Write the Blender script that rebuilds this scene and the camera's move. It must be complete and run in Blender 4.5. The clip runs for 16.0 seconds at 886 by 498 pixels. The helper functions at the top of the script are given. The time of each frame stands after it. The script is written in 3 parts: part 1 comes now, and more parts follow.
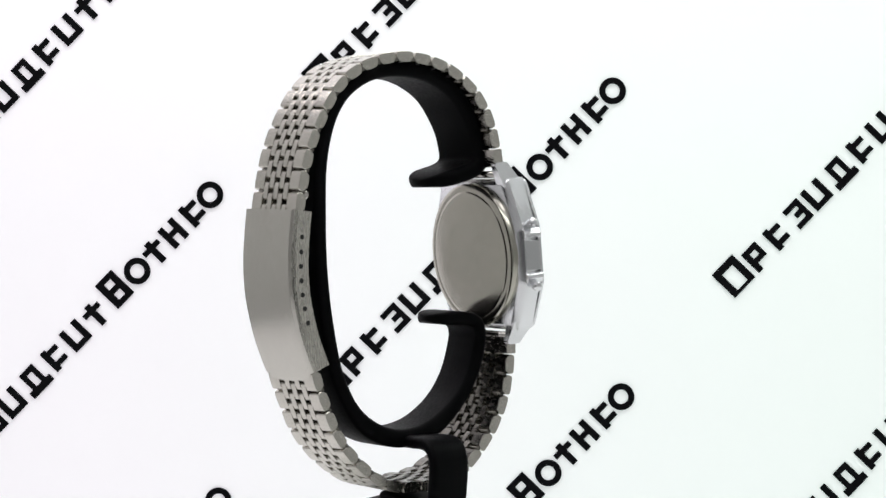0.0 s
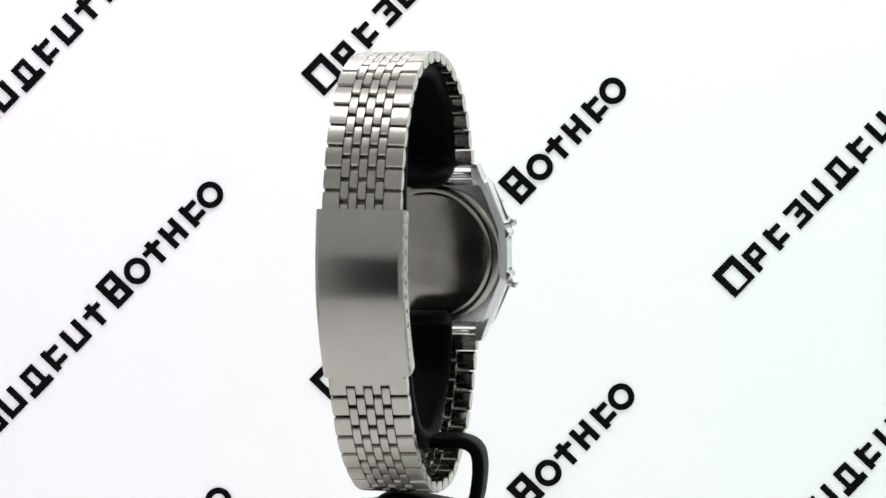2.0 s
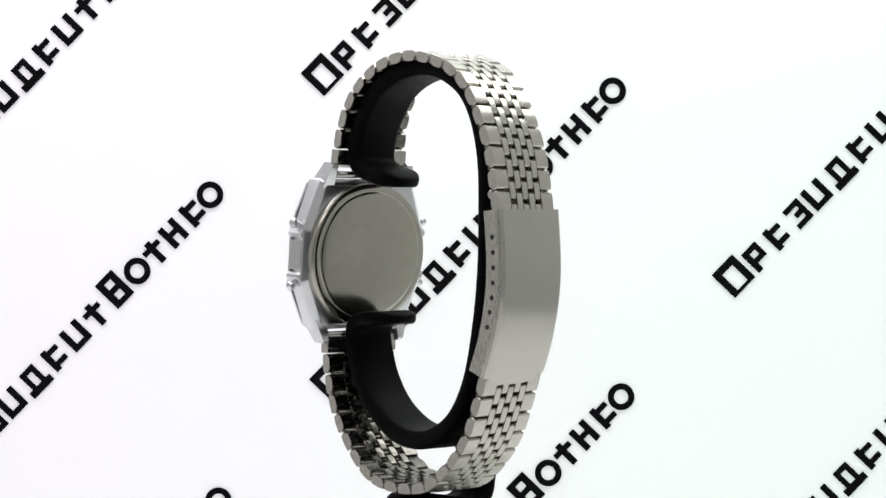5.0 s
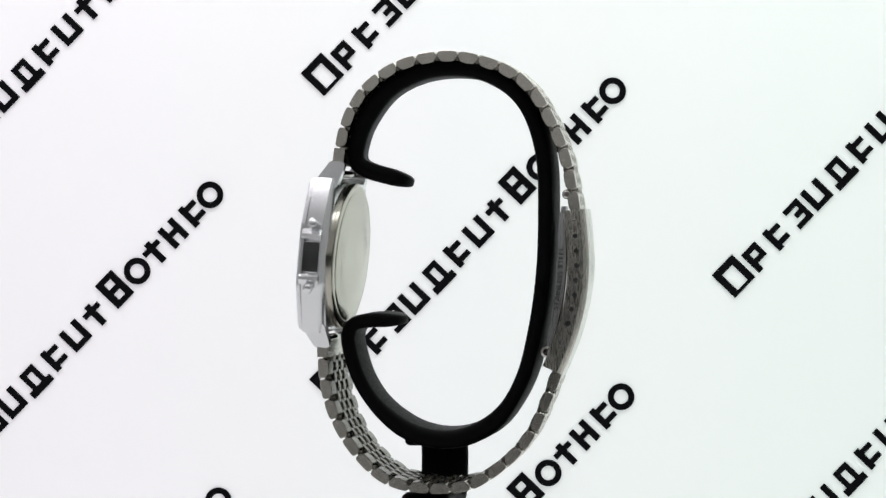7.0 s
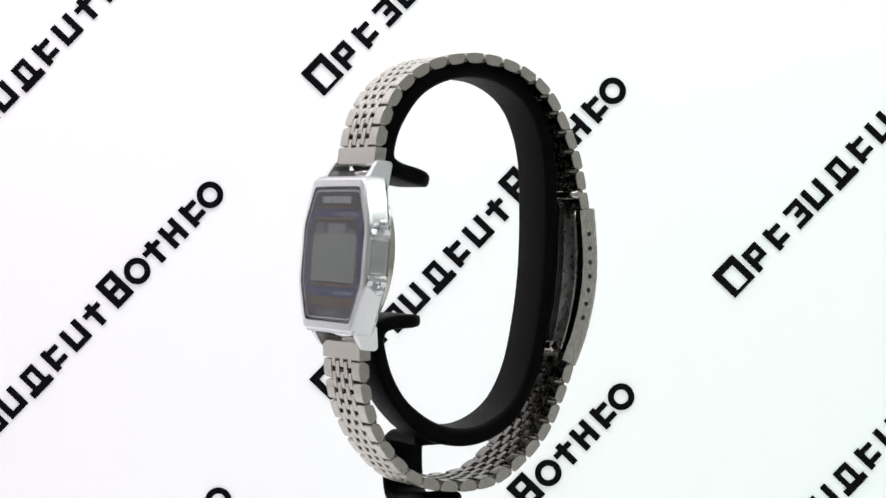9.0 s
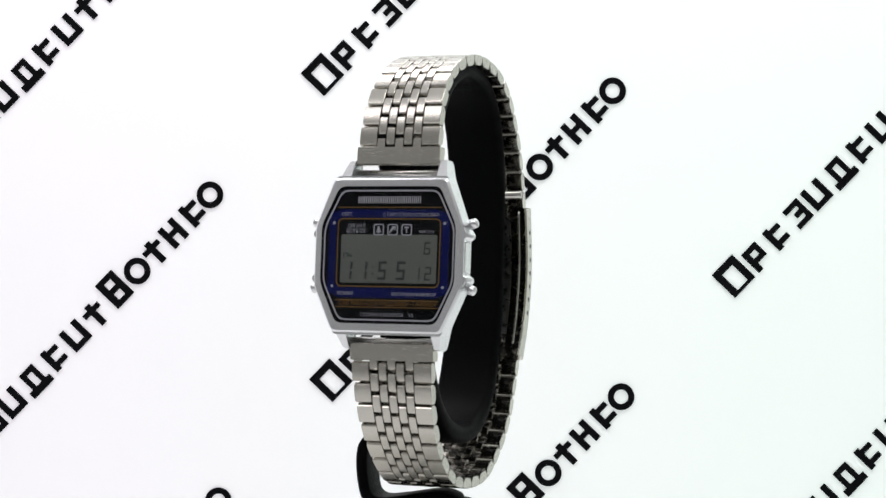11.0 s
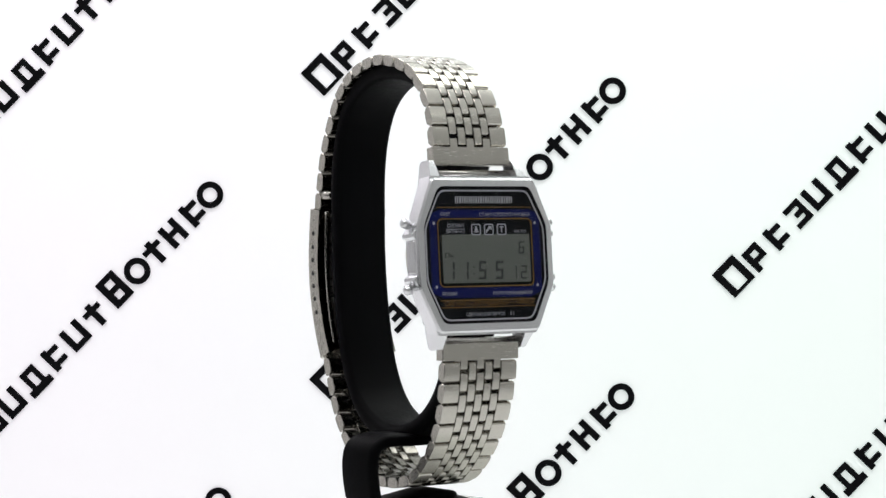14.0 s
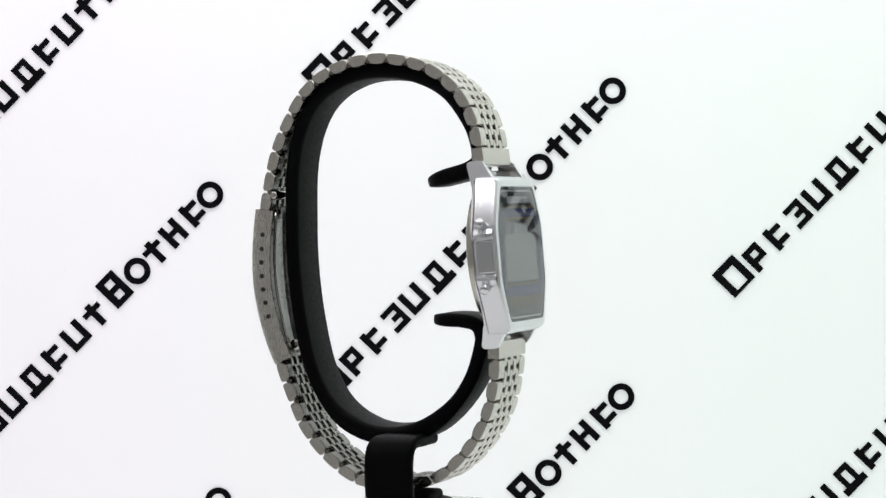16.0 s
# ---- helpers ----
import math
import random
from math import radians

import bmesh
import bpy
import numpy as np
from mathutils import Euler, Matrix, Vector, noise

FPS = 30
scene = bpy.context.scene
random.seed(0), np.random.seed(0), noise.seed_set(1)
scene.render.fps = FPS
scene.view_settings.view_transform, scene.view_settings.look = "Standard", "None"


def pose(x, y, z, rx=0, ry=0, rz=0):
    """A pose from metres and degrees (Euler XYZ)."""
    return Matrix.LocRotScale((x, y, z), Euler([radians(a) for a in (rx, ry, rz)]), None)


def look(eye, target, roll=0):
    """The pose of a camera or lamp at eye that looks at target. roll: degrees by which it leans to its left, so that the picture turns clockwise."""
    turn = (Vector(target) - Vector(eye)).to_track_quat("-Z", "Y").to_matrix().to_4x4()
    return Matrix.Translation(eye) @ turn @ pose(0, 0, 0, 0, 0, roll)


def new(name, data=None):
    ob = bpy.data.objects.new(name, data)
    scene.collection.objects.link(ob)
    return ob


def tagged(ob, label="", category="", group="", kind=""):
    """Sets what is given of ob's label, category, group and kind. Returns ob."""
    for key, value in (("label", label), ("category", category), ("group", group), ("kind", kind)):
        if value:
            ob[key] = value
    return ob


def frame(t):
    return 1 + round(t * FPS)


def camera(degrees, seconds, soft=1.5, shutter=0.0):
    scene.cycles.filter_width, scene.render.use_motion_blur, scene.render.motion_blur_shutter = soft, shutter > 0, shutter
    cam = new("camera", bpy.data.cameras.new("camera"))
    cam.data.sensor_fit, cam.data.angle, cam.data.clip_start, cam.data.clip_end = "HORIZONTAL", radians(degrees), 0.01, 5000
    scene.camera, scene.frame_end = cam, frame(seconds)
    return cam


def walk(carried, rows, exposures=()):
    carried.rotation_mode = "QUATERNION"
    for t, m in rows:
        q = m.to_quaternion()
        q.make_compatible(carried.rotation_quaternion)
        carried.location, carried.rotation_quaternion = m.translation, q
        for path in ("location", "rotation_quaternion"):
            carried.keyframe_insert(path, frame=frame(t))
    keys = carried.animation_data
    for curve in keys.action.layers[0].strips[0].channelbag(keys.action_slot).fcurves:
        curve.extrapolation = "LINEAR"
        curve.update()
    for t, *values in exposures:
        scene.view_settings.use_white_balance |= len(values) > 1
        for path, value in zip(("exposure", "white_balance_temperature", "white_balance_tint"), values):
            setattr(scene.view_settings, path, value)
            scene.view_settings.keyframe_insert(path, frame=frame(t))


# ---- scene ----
MM = 0.001
FOV = 21.14
DIST = 0.488
PITCH = math.radians(1.208)
AIM_X = 0.00453

cam = camera(FOV, 16.0, soft=1.55)
EYE = (AIM_X, -DIST * math.cos(PITCH), DIST * math.sin(PITCH))
STILL = look(EYE, (AIM_X, 0, 0))
walk(cam, [(0.0, STILL), (16.0, STILL)],
     exposures=[(0.0, 0.04), (0.5, 0.07), (1.5, 0.08), (2.3, 0.02), (3.0, -0.07), (3.5, -0.02), (4.0, 0.07), (5.2, 0.07), (6.5, 0.02),
                (7.3, -0.09), (8.0, -0.09), (8.6, 0.0), (9.0, 0.07), (10.2, 0.07), (12.4, 0.0), (13.2, 0.05), (14.5, 0.08), (15.3, 0.04), (16.0, -0.02)])

# turntable: seconds and the angle of the dial, 0 when it faces the lens; the motor runs a little unevenly
TURN = [(0, -236.3), (0.5, -226.1), (1, -215.7), (1.5, -205.9), (3, -178.56), (3.6, -167.0), (4, -159.3), (6.5, -111.1), (7.5, -93.8),
        (8.5, -73.15), (9.2, -59.3), (11.5, -14.8), (12.5, 3.0), (13, 12.7), (13.5, 22.85), (14.5, 42.0), (15, 50.85), (15.5, 60.6), (16, 70.8)]

# ---- light ----
world = bpy.data.worlds.new("dark_room")
scene.world = world
world.use_nodes = True
world.node_tree.nodes["Background"].inputs["Color"].default_value = (0.02, 0.02, 0.021, 1)
world.node_tree.nodes["Background"].inputs["Strength"].default_value = 1.0


def strip_lamp(x, y, z, sx, sy, watts, colour, rx=0, ry=0):
    d = bpy.data.lights.new("unseen_strip", "AREA")
    d.shape, d.size, d.size_y, d.energy, d.color = "RECTANGLE", sx, sy, watts, colour
    ob = new("unseen_strip", d)
    ob.matrix_world = pose(x, y, z, rx, ry, 0)
    return ob


# Front pair: placed from the highlight on the bracelet links.
strip_lamp(-0.20, -0.175, 0.335, 0.38, 0.065, 0.385, (1.0, 0.965, 1.0))
strip_lamp(0.20, -0.175, 0.335, 0.38, 0.065, 0.385, (0.965, 1.0, 0.975))
# Rear pair added to brighten the backdrop; no such lamps are known.
strip_lamp(-0.20, 0.16, 0.335, 0.38, 0.10, 0.64, (1.0, 0.965, 1.0))
strip_lamp(0.20, 0.16, 0.335, 0.38, 0.10, 0.64, (0.965, 1.0, 0.975))


# ---- materials ----
def material(name, colour, rough=0.5, metal=0.0, spread=0.08, grain=900.0, bump=0.0, stretch=(1, 1, 1),
             rough_spread=0.08, coat=0.0, coarse=60.0, anis=0.0):
    m = bpy.data.materials.new(name)
    m.use_nodes = True
    nt = m.node_tree
    b = nt.nodes["Principled BSDF"]
    b.inputs["Metallic"].default_value = metal
    b.inputs["Coat Weight"].default_value = coat
    b.inputs["Coat Roughness"].default_value = 0.05
    b.inputs["Anisotropic"].default_value = anis
    co = nt.nodes.new("ShaderNodeTexCoord")
    mp = nt.nodes.new("ShaderNodeMapping")
    mp.inputs["Scale"].default_value = stretch
    nt.links.new(co.outputs["Object"], mp.inputs["Vector"])
    fine = nt.nodes.new("ShaderNodeTexNoise")
    fine.inputs["Scale"].default_value = grain
    fine.inputs["Detail"].default_value = 4
    nt.links.new(mp.outputs["Vector"], fine.inputs["Vector"])
    big = nt.nodes.new("ShaderNodeTexNoise")
    big.inputs["Scale"].default_value = coarse
    nt.links.new(co.outputs["Object"], big.inputs["Vector"])
    add = nt.nodes.new("ShaderNodeMath")
    add.operation = "ADD"
    nt.links.new(fine.outputs["Fac"], add.inputs[0])
    nt.links.new(big.outputs["Fac"], add.inputs[1])
    ramp = nt.nodes.new("ShaderNodeMapRange")
    ramp.inputs["From Min"].default_value, ramp.inputs["From Max"].default_value = 0.6, 1.4
    ramp.inputs["To Min"].default_value, ramp.inputs["To Max"].default_value = 1 - spread, 1 + spread
    nt.links.new(add.outputs[0], ramp.inputs["Value"])
    mul = nt.nodes.new("ShaderNodeVectorMath")
    mul.operation = "SCALE"
    mul.inputs[0].default_value = colour
    nt.links.new(ramp.outputs[0], mul.inputs["Scale"])
    nt.links.new(mul.outputs[0], b.inputs["Base Color"])
    rr = nt.nodes.new("ShaderNodeMapRange")
    rr.inputs["From Min"].default_value, rr.inputs["From Max"].default_value = 0.3, 0.7
    rr.inputs["To Min"].default_value = max(0.02, rough - rough_spread)
    rr.inputs["To Max"].default_value = rough + rough_spread
    nt.links.new(fine.outputs["Fac"], rr.inputs["Value"])
    nt.links.new(rr.outputs[0], b.inputs["Roughness"])
    if bump:
        bp = nt.nodes.new("ShaderNodeBump")
        bp.inputs["Strength"].default_value = bump
        bp.inputs["Distance"].default_value = 0.00005
        nt.links.new(fine.outputs["Fac"], bp.inputs["Height"])
        nt.links.new(bp.outputs[0], b.inputs["Normal"])
    return m


STEEL = material("brushed_steel", (0.59, 0.565, 0.515), 0.25, 1.0, 0.025, 1600, 0.006, (0.3, 3, 3), 0.03)
CLASP = material("satin_steel", (0.57, 0.55, 0.505), 0.18, 1.0, 0.05, 700, 0.0, (1.6, 1, 0.7), 0.008, 0.0, 110.0)
DARK_STEEL = material("polished_steel", (0.55, 0.53, 0.50), 0.14, 1.0, 0.06, 700, 0.0)
CLASP_SIDE = material("brushed_side_steel", (0.56, 0.54, 0.49), 0.27, 1.0, 0.03, 1600, 0.01, (3, 3, 0.4), 0.04)
# Darkened steel for inner faces: shade and the black stand's reflection put into colour.
INSIDE = material("shaded_inside_steel", (0.18, 0.17, 0.152), 0.24, 1.0, 0.08, 900, 0.01, (1, 1, 1), 0.06)
# Blade steel darkened in colour for the shade and black stand it mirrors.
BLADE = material("shaded_blade_steel", (0.30, 0.295, 0.28), 0.30, 1.0, 0.06, 700, 0.0)
POLISHED = material("polished_chrome", (0.68, 0.685, 0.69), 0.16, 1.0, 0.02, 700, 0.0, (1, 1, 1), 0.02)
CHROME = material("chrome_plate", (0.78, 0.785, 0.80), 0.26, 1.0, 0.015, 800, 0.0, (1, 1, 4), 0.012)
BACKPLATE = material("spun_steel", (0.50, 0.48, 0.42), 0.17, 1.0, 0.08, 420, 0.0, (1, 1, 1), 0.02, anis=0.7)


def spin(m, axis):
    """Brushing that runs in circles about an axis."""
    t = m.node_tree.nodes.new("ShaderNodeTangent")
    t.direction_type, t.axis = "RADIAL", axis
    m.node_tree.links.new(t.outputs[0], m.node_tree.nodes["Principled BSDF"].inputs["Tangent"])


spin(BACKPLATE, "Y")


def turned_rings(m):
    """Fine lathe marks: rings about the part's y axis, uneven in depth."""
    nt = m.node_tree
    co = nt.nodes.new("ShaderNodeTexCoord")
    flat = nt.nodes.new("ShaderNodeVectorMath")
    flat.operation = "MULTIPLY"
    flat.inputs[1].default_value = (1, 0, 1)
    nt.links.new(co.outputs["Object"], flat.inputs[0])
    far = nt.nodes.new("ShaderNodeVectorMath")
    far.operation = "LENGTH"
    nt.links.new(flat.outputs["Vector"], far.inputs[0])
    marks = nt.nodes.new("ShaderNodeTexNoise")
    marks.noise_dimensions = "1D"
    marks.inputs["Scale"].default_value = 5200
    marks.inputs["Detail"].default_value = 3
    nt.links.new(far.outputs["Value"], marks.inputs["W"])
    bump = nt.nodes.new("ShaderNodeBump")
    bump.inputs["Strength"].default_value = 0.12
    bump.inputs["Distance"].default_value = 0.00002
    nt.links.new(marks.outputs["Fac"], bump.inputs["Height"])
    nt.links.new(bump.outputs[0], nt.nodes["Principled BSDF"].inputs["Normal"])


turned_rings(BACKPLATE)
RUBBER = material("black_plastic", (0.0028, 0.0028, 0.0034), 0.52, 0.0, 0.2, 1500, 0.10, (1, 1, 1), 0.08)
WHITE = material("white_fabric", (0.86, 0.86, 0.86), 0.9, 0.0, 0.015, 400, 0.1, (1, 1, 1), 0.03, 0.0, 4.0)
GREY = material("pale_grey_fabric", (0.48, 0.48, 0.475), 0.9, 0.0, 0.02, 400, 0.1, (1, 1, 1), 0.03, 0.0, 4.0)
INK = material("black_print", (0.006, 0.006, 0.007), 0.7, 0.0, 0.15, 500)
RUBBER.node_tree.nodes["Principled BSDF"].inputs["Specular IOR Level"].default_value = 0.045
INK.node_tree.nodes["Principled BSDF"].inputs["Specular IOR Level"].default_value = 0.03
ACRYLIC = material("white_acrylic", (0.72, 0.73, 0.70), 0.3, 0.0, 0.05, 600)
DIAL = material("dial_black", (0.004, 0.004, 0.005), 0.35, 0.0, 0.1, 900)
BLUE = material("dial_blue", (0.007, 0.009, 0.068), 0.35, 0.0, 0.12, 900)
GOLD = material("dial_gold", (0.20, 0.115, 0.040), 0.4, 0.0, 0.1, 900)
PALE = material("dial_white", (0.36, 0.36, 0.40), 0.5, 0.0, 0.05, 900)
SILVER = material("dial_silver", (0.40, 0.40, 0.43), 0.4, 0.0, 0.05, 900)
LCD = material("lcd_grey", (0.092, 0.099, 0.085), 0.40, 0.0, 0.05, 600)
SEGMENT = material("lcd_segment", (0.012, 0.013, 0.013), 0.40, 0.0, 0.05, 600)
HOLE = material("dark_hole", (0.012, 0.012, 0.012), 0.6, 0.0, 0.05, 600)


for dull in (DIAL, BLUE, GOLD, PALE, SILVER, LCD, SEGMENT):
    dull.node_tree.nodes["Principled BSDF"].inputs["Specular IOR Level"].default_value = 0.03
for glossy in (LCD, SEGMENT):
    glossy.node_tree.nodes["Principled BSDF"].inputs["Specular IOR Level"].default_value = 0.5


def glass_material():
    m = bpy.data.materials.new("mineral_glass")
    m.use_nodes = True
    b = m.node_tree.nodes["Principled BSDF"]
    b.inputs["Base Color"].default_value = (0.95, 0.96, 0.97, 1)
    b.inputs["Transmission Weight"].default_value = 1.0
    b.inputs["Roughness"].default_value = 0.015
    b.inputs["IOR"].default_value = 1.165
    return m


GLASS = glass_material()


# ---- mesh helpers ----
def part(name, bm, mat, parent=None, label="", smooth=35):
    me = bpy.data.meshes.new(name)
    bmesh.ops.recalc_face_normals(bm, faces=bm.faces)
    bm.to_mesh(me)
    bm.free()
    me.materials.append(mat)
    return link_mesh(name, me, parent, label, smooth)


def link_mesh(name, me, parent=None, label="", smooth=35):
    ob = new(name, me)
    ob.parent = parent
    if label:
        tagged(ob, label)
    return ob


def loft(bm, rings, closed_ends=True):
    """Skins rings of equal length, each a list of Vectors."""
    vs = [[bm.verts.new(p) for p in r] for r in rings]
    n = len(rings[0])
    for a, b in zip(vs, vs[1:]):
        for i in range(n):
            f = bm.faces.new((a[i], a[(i + 1) % n], b[(i + 1) % n], b[i]))
            f.smooth = True
    if closed_ends:
        bm.faces.new(vs[0])
        bm.faces.new(vs[-1][::-1])
    return vs


def sharpen(bm, degrees=32):
    bm.normal_update()
    for f in bm.faces:
        f.smooth = True
    for e in bm.edges:
        if len(e.link_faces) == 2 and e.calc_face_angle(0) > math.radians(degrees):
            e.smooth = False


def spline(points, step):
    """Even samples along a smooth curve through 2D control points: (place, tangent, length so far)."""
    pts = [Vector(p) for p in points]
    pts = [2 * pts[0] - pts[1]] + pts + [2 * pts[-1] - pts[-2]]
    fine = []
    for i in range(1, len(pts) - 2):
        p0, p1, p2, p3 = pts[i - 1:i + 3]
        for k in range(24):
            u = k / 24
            fine.append(0.5 * (2 * p1 + (p2 - p0) * u + (2 * p0 - 5 * p1 + 4 * p2 - p3) * u * u
                               + (3 * p1 - p0 - 3 * p2 + p3) * u ** 3))
    fine.append(pts[-2])
    for _ in range(3):
        fine = [fine[0]] + [(fine[i - 1] + 2 * fine[i] + fine[i + 1]) / 4 for i in range(1, len(fine) - 1)] + [fine[-1]]
    run = [0.0]
    for a, b in zip(fine, fine[1:]):
        run.append(run[-1] + (b - a).length)

    def at(s):
        s = min(max(s, 0), run[-1] - 1e-9)
        j = max(i for i in range(len(run)) if run[i] <= s)
        j = min(j, len(fine) - 2)
        u = (s - run[j]) / max(run[j + 1] - run[j], 1e-9)
        a, b = max(j - 3, 0), min(j + 4, len(fine) - 1)
        return fine[j].lerp(fine[j + 1], u), (fine[b] - fine[a]).normalized()
    return at, run[-1]


def rounded(w, h, r, n=4):
    """A rounded rectangle round the origin, in 2D."""
    out = []
    for cx, cy, a0 in ((w / 2 - r, h / 2 - r, 0), (-w / 2 + r, h / 2 - r, 90), (-w / 2 + r, -h / 2 + r, 180), (w / 2 - r, -h / 2 + r, 270)):
        for k in range(n + 1):
            a = math.radians(a0 + 90 * k / n)
            out.append((cx + r * math.cos(a), cy + r * math.sin(a)))
    return out


def soften(poly, r, n=3):
    """A polygon with its corners rounded."""
    out = []
    m = len(poly)
    for i in range(m):
        p0, p, p2 = Vector(poly[i - 1]), Vector(poly[i]), Vector(poly[(i + 1) % m])
        a, b = p + (p0 - p).normalized() * r, p + (p2 - p).normalized() * r
        for k in range(n + 1):
            u = k / n
            out.append(tuple((1 - u) ** 2 * a + 2 * u * (1 - u) * p + u * u * b))
    return out


def prism(outline, y0, y1, bevel=0.0):
    """A plate in the watch's frame, in mm: outline in x, z; from depth y0 (front) to y1."""
    bm = bmesh.new()
    cx = sum(p[0] for p in outline) / len(outline)
    cz = sum(p[1] for p in outline) / len(outline)

    def ring(y, inset):
        out = []
        for x, z in outline:
            d = math.hypot(x - cx, z - cz)
            k = (d - inset) / d
            out.append(Vector(((cx + (x - cx) * k) * MM, y * MM, (cz + (z - cz) * k) * MM)))
        return out
    if bevel:
        rings = [ring(y0, bevel), ring(y0 + bevel * 0.5, bevel * 0.25), ring(y0 + bevel, 0), ring(y1 - bevel, 0), ring(y1, bevel)]
    else:
        rings = [ring(y0, 0), ring(y1, 0)]
    loft(bm, rings)
    bmesh.ops.recalc_face_normals(bm, faces=bm.faces)
    sharpen(bm)
    return bm


def frame_plate(outer, inner, y0, y1, lip=0.0):
    """A plate with a hole, in mm: outer and inner outlines of equal count."""
    bm = bmesh.new()

    def ring(o, y):
        return [bm.verts.new((x * MM, y * MM, z * MM)) for x, z in o]
    a, b, c, d = ring(outer, y0), ring(inner, y0 + lip), ring(inner, y1), ring(outer, y1)
    n = len(outer)
    for p, q in ((a, b), (b, c), (c, d), (d, a)):
        for i in range(n):
            bm.faces.new((p[i], p[(i + 1) % n], q[(i + 1) % n], q[i]))
    bmesh.ops.recalc_face_normals(bm, faces=bm.faces)
    sharpen(bm)
    return bm


def disc_rings(profile, n=64, cx=0.0, cz=0.0):
    """A turned part in mm about the y axis: profile of (radius, y)."""
    bm = bmesh.new()
    rings = [[Vector(((cx + r * math.cos(2 * math.pi * i / n)) * MM, y * MM, (cz + r * math.sin(2 * math.pi * i / n)) * MM))
              for i in range(n)] for r, y in profile]
    loft(bm, rings)
    bmesh.ops.recalc_face_normals(bm, faces=bm.faces)
    sharpen(bm)
    return bm


# ---- the light tent ----
WALL_Y = 0.30


def glowing(name, left, right, strength):
    """White sheet given an added glow: two tints of light that meet in the middle."""
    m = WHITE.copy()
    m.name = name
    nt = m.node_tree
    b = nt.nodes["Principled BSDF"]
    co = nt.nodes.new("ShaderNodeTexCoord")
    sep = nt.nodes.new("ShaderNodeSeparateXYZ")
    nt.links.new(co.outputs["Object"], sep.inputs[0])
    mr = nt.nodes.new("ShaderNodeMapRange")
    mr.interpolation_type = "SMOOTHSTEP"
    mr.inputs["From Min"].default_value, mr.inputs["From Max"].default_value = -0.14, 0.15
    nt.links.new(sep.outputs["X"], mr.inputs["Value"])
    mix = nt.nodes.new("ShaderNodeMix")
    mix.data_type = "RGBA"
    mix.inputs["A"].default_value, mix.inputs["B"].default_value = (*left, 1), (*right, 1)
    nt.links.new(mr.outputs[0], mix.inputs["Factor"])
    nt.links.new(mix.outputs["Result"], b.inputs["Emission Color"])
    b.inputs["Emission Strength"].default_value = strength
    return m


# No lamp stands behind the backdrop: this emission brightens and tints it.
GLOW_SHEET = glowing("glowing_sheet", (0.965, 0.895, 1.0), (0.81, 1.0, 0.915), 0.315)


def slab(name, x0, x1, y0, y1, z0, z1, mat, label, category):
    bm = bmesh.new()
    bmesh.ops.create_cube(bm, size=1, matrix=Matrix.Translation(((x0 + x1) / 2, (y0 + y1) / 2, (z0 + z1) / 2))
                          @ Matrix.Diagonal((x1 - x0, y1 - y0, z1 - z0, 1)))
    ob = part(name, bm, mat)
    return tagged(ob, label, category, kind="structure")


HALF = 0.44
backdrop = slab("backdrop", -HALF, HALF, WALL_Y, WALL_Y + 0.01, -0.16, 0.36, GLOW_SHEET,
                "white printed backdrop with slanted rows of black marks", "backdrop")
# Side walls are out of view, added to bounce light onto the metal.
slab("wall_west", -HALF - 0.01, -HALF, -0.47, WALL_Y + 0.01, -0.16, 0.36, GREY, "unseen pale side wall, added to bounce light", "wall")
slab("wall_east", HALF, HALF + 0.01, -0.47, WALL_Y + 0.01, -0.16, 0.36, GREY, "unseen pale side wall, added to bounce light", "wall")
slab("floor", -HALF - 0.01, HALF + 0.01, -0.47, WALL_Y + 0.01, -0.17, -0.16, WHITE, "plain white floor of the light tent", "floor")
slab("ceiling", -HALF - 0.01, HALF + 0.01, -0.47, WALL_Y + 0.01, 0.36, 0.37, WHITE, "plain white top of the light tent", "ceiling")


# Unseen front added: its pale parts and dark opening shape the metal's reflections.
def front_wall():
    bm = bmesh.new()
    w, z0, z1 = 0.25, -0.155, 0.024
    for x0, x1, a, b in ((-HALF, -w, -0.16, 0.36), (w, HALF, -0.16, 0.36), (-w, w, z1, 0.36), (-w, w, -0.16, z0)):
        bmesh.ops.create_cube(bm, size=1, matrix=Matrix.Translation(((x0 + x1) / 2, -0.465, (a + b) / 2))
                              @ Matrix.Diagonal((x1 - x0, 0.01, b - a, 1)))
    tagged(part("wall_south", bm, GREY), "unseen pale grey front wall with an opening, added to shape reflections", "wall", kind="structure")


front_wall()
ROOM = material("dark_room_paint", (0.035, 0.035, 0.037), 0.8, 0.0, 0.1, 40, 0.0, (1, 1, 1), 0.05, 0.0, 5.0)
slab("floor_room", -HALF - 0.01, HALF + 0.01, -1.0, -0.47, -0.17, -0.162, ROOM, "dark table top before the light tent", "floor")
slab("wall_room_south", -HALF - 0.01, HALF + 0.01, -1.02, -1.0, -0.17, 0.37, ROOM, "dark wall of the room", "wall")
slab("wall_room_west", -HALF - 0.03, -HALF - 0.01, -1.02, -0.47, -0.17, 0.37, ROOM, "dark wall of the room", "wall")
slab("wall_room_east", HALF + 0.01, HALF + 0.03, -1.02, -0.47, -0.17, 0.37, ROOM, "dark wall of the room", "wall")
slab("ceiling_room", -HALF - 0.03, HALF + 0.03, -1.02, -0.47, 0.37, 0.38, ROOM, "dark ceiling of the room", "ceiling")


